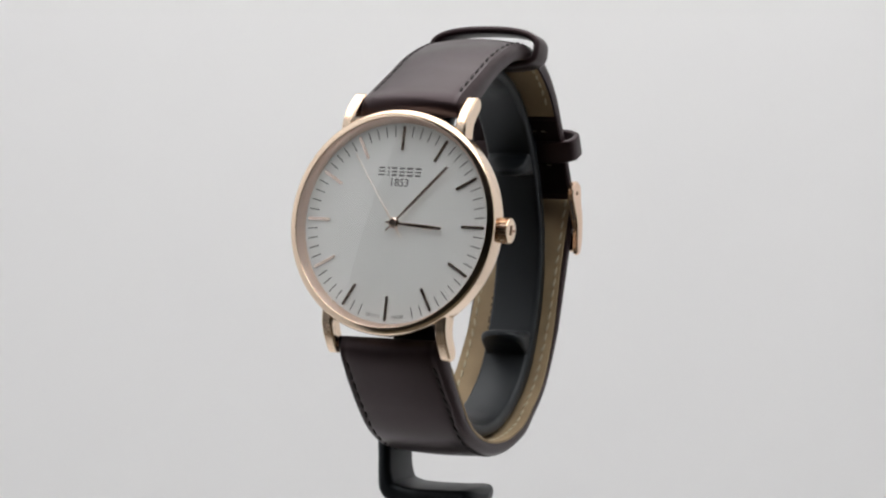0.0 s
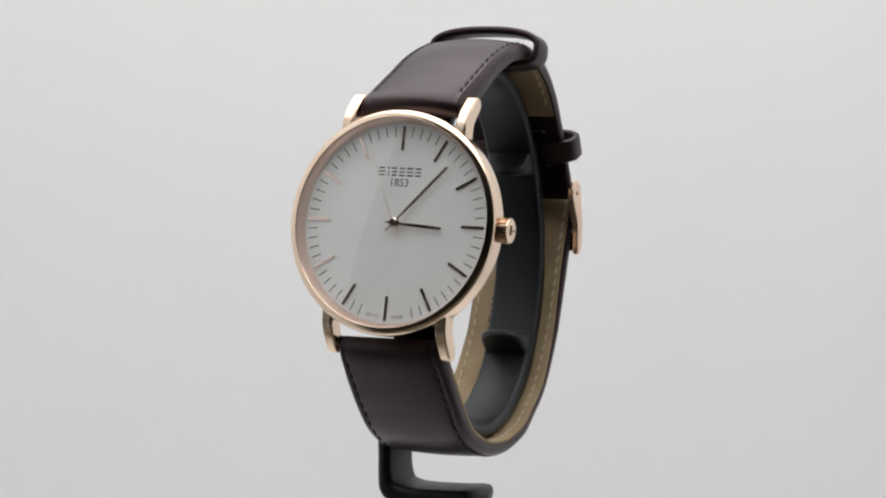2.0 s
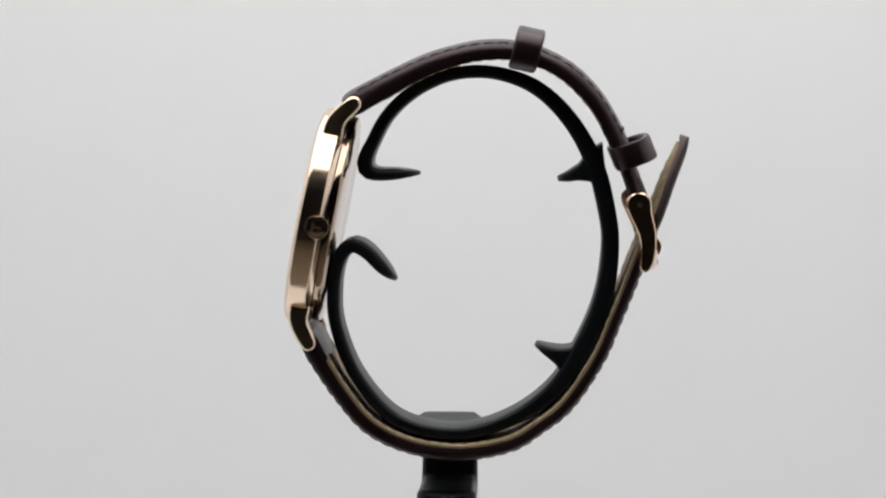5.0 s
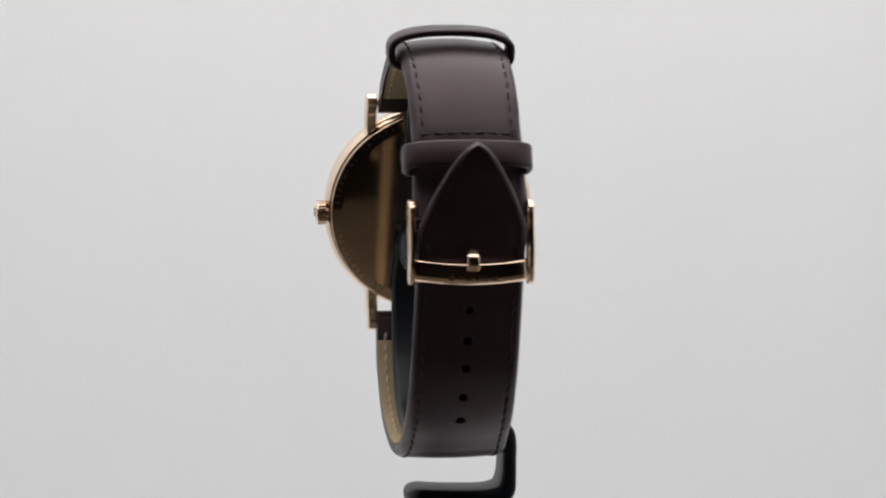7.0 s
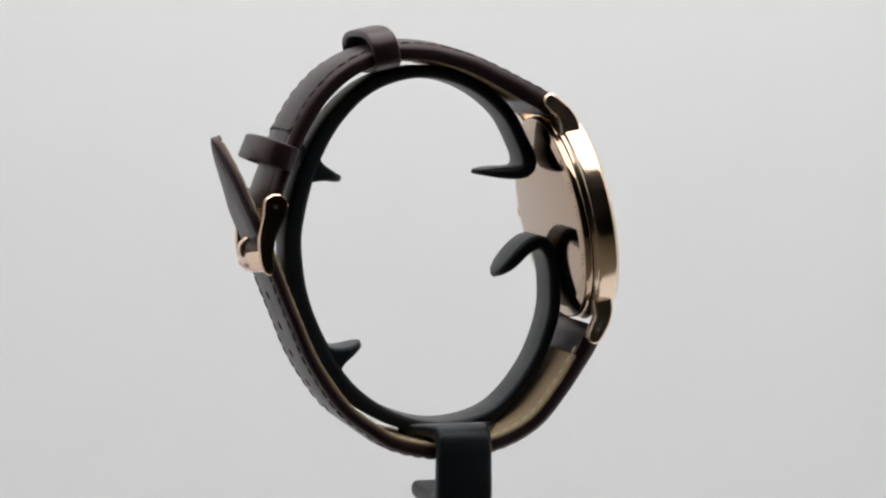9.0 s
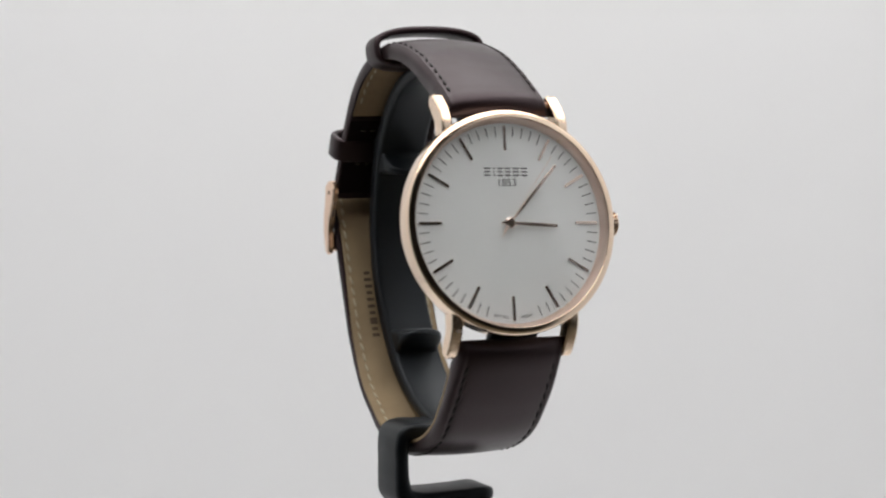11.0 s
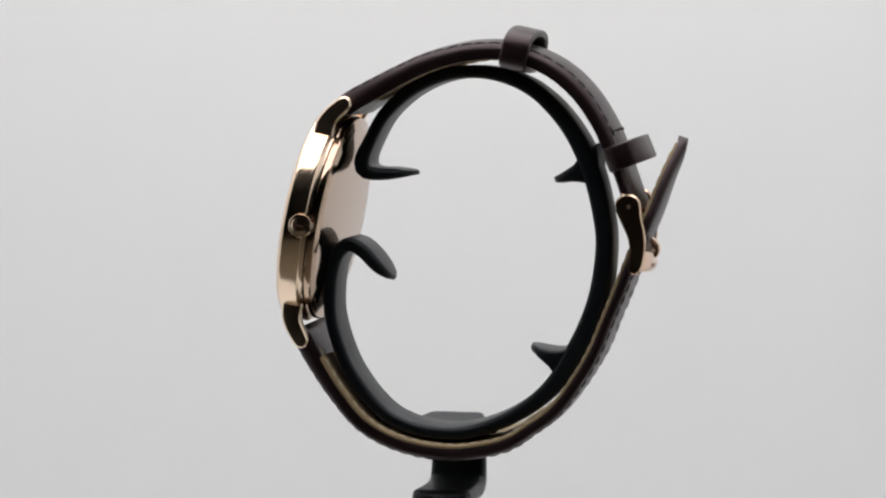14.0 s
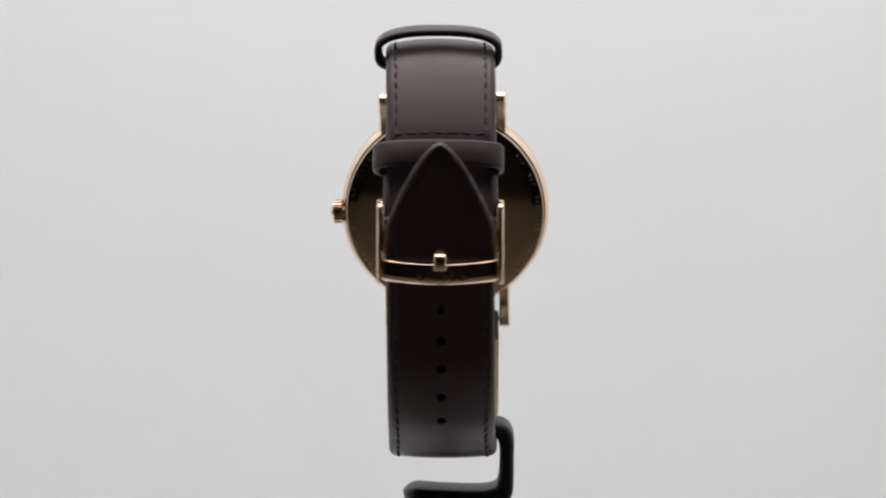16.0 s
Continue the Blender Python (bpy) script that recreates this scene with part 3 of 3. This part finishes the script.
def build_lower_strap():
    path, run = strap_path(LOWER, 170)
    total = run[-1]
    lined = (6.6, total - 0.5)

    def tip(r):
        left = total - r
        return 9.3 * (max(left, 0.0) / 15.5 + 0.004) ** 0.60

    def section(i):
        p = path[i]
        k = min(1.0, math.sqrt(min(1.0, (run[i] + 0.05) / 1.6)))
        lo = -p[3] * k + (LINE - 0.05) * span(run[i], *lined)
        return strap_section(min(p[2], tip(run[i])), lo, p[3] * k, (0.62 - 0.27 * run[i] / total) * k)

    path[:, 2] = [min(w, tip(r)) for w, r in zip(path[:, 2], run)]
    strap = part("lower_strap", shifted(strip(path, -1, section)), LEATHER, watch, "long dark brown leather strap piece with five holes")
    lining = part("lining", lining_strip(path, run, -1, lined[0], total - 0.9, 0.12), LINING, strap, "tan leather lining with a faint stamp")
    cut_holes(strap, path, run, -1)
    cut_holes(lining, path, run, -1)
    dark, pale = stitch_mesh(), stitch_mesh()
    for x in (1.7, -1.7):
        stitch_row(dark, THREAD_DARK, strap, path, run, -1, x, lambda h: h + 0.13, 5.0, total - 17.0, 2.3)
        stitch_row(pale, THREAD_PALE, strap, path, run, -1, x, lambda h: -h + 0.0, 6.0, total - 4.0, 2.3)
    # worn stamp on the lining, as plain bars
    t, n = frames_of(path, -1)
    for k in range(11):
        s = 70.5 + k * 1.25
        i = int(np.argmin(np.abs(run - s)))
        p = path[i]
        m = Matrix((Vector((1, 0, 0)), Vector((0, *t[i])), Vector((0, *n[i])))).transposed().to_4x4()
        m.translation = Vector((-4.2, p[0], p[1])) * MM + Vector((0, *n[i])) * (-p[3] - 0.03) * MM
        part("stamp_bar", box(1.5 - 0.3 * (k % 3 == 1), 0.62, 0.05), STAMP, strap, m=m, smooth=False)
    return strap


def build_buckle():
    curve, cr = spline([(0, 0, 0), (4.5, -0.35, 0), (8.2, -1.15, 0), (10.7, -2.2, 0)], 16)
    half = [(x, y) for x, y, _ in curve]
    line = [(-x, y) for x, y in half[:0:-1]] + half
    # curved plate across the front, slightly wider below
    bm = bmesh.new()
    rings = []
    for x, y in line:
        rings.append([Vector((x, 38.1 + y + dy, z + 0.8 * (x / 10.6) ** 2)) for dy, z in ((-0.1, -35.75), (0.2, -35.9), (0.31, -36.1), (0.34, -36.3), (0.34, -38.2), (0.3, -38.5), (0.12, -39.05), (-0.2, -39.4), (-0.6, -39.55), (-1.1, -39.3), (-1.15, -37.0), (-0.95, -35.95), (-0.4, -35.75))])
    buckle = part("buckle", skin(bm, rings), COPPER_GOLD, watch, "polished rose-gold pin buckle")
    arm, _ = spline([(34.4, -25.15, 0.7), (34.4, -26.1, 1.95), (34.45, -27.5, 2.25), (35.0, -29.6, 1.9), (35.9, -32.4, 1.6), (36.15, -35.0, 1.4), (35.9, -37.4, 1.25), (35.5, -38.9, 0.9), (35.3, -39.4, 0.4)], 40)
    t, n = frames_of(arm, 1)
    o = [tuple(p[:2] + q * p[2]) for p, q in zip(arm, n)] + [tuple(p[:2] - q * p[2]) for p, q in zip(arm[::-1], n[::-1])]
    for sx in (-1, 1):
        part("arm", plate(o, 9.6, 10.75, 0.25, lambda u, v, w: Vector((sx * w, u, v))), COPPER_GOLD, buckle)
        pin = lathe([(0, -0.06), (0.42, -0.06), (0.42, 0.03), (0, 0.05)], 14)
        pin.transform(Matrix.Translation((sx * 10.78, 34.55, -27.4)) @ Matrix.Rotation(radians(90), 4, "Y"))
        part("rivet", pin, ENGRAVED, buckle)
    bar = lathe([(0, -9.8), (0.6, -9.8), (0.6, 9.8), (0, 9.8)], 14)
    bar.transform(Matrix.Translation((0, 34.5, -27.3)) @ Matrix.Rotation(radians(90), 4, "Y"))
    part("pivot_bar", bar, GOLD, buckle)
    tp, _ = spline([(34.6, -27.4, 0.55), (34.9, -30.0, 0.55), (36.1, -32.6, 0.55), (37.7, -34.0, 0.55), (38.55, -34.9, 0.5), (38.6, -36.0, 0.5), (38.3, -36.9, 0.4)], 34)
    part("tongue_pin", strip(tp, 1, lambda i: round_section(1.1, -tp[i, 2], tp[i, 2], 0.4, 3)), COPPER_GOLD, buckle)
    for k in range(6):
        part("mark_block", box(1.0 if k != 1 else 0.4, 0.05, 0.85, (3.6 - k * 1.45, 38.36 - 0.012 * (3.6 - k * 1.45) ** 2, -38.3 + 0.007 * (3.6 - k * 1.45) ** 2)), MARK_FAINT, buckle, smooth=False)
    return buckle


build_upper_strap()
build_lower_strap()
build_buckle()


# ---- what moves: the turning stand with the watch on it, and the ticking pointer ----
TURNS = [(0.0, -25.95), (3.1, -25.95), (3.2, -26.5), (3.3, -28.4), (3.5, -34.4), (4.0, -52.6), (4.2, -60.5), (5.25, -103.2), (6.5, -154.37), (7.0, -173.47), (7.5, -194.0), (8.0, -213.6), (8.5, -234.14),
         (9.75, -285.3), (11.0, -336.9), (11.5, -357.2), (12.0, -378.2), (12.5, -398.9), (13.0, -420.3), (13.5, -441.3), (14.0, -461.61), (14.5, -480.7), (15.0, -501.4), (15.5, -520.9), (16.0, -541.88)]


def motions():
    on_stand = pose(0.00085, 0, 0, 0, 0, 1.0)
    walk(stand, [(t, pose(0, 0, LIFT, 0, 0, a)) for t, a in TURNS])
    walk(watch, [(t, pose(0, 0, LIFT, 0, 0, a) @ on_stand) for t, a in TURNS])
    rows = [(0.0, dial_turn(324))]
    ticks = [0.05, 1.15, 2.2] + [3.3 + 0.9 * k for k in range(14)]
    for k, at in enumerate(ticks):
        rows += [(at, dial_turn(324 + 6 * k)), (at + 0.1, dial_turn(330 + 6 * k))]
    rows.append((16.0, dial_turn(324 + 6 * len(ticks))))
    walk(second, rows)


motions()
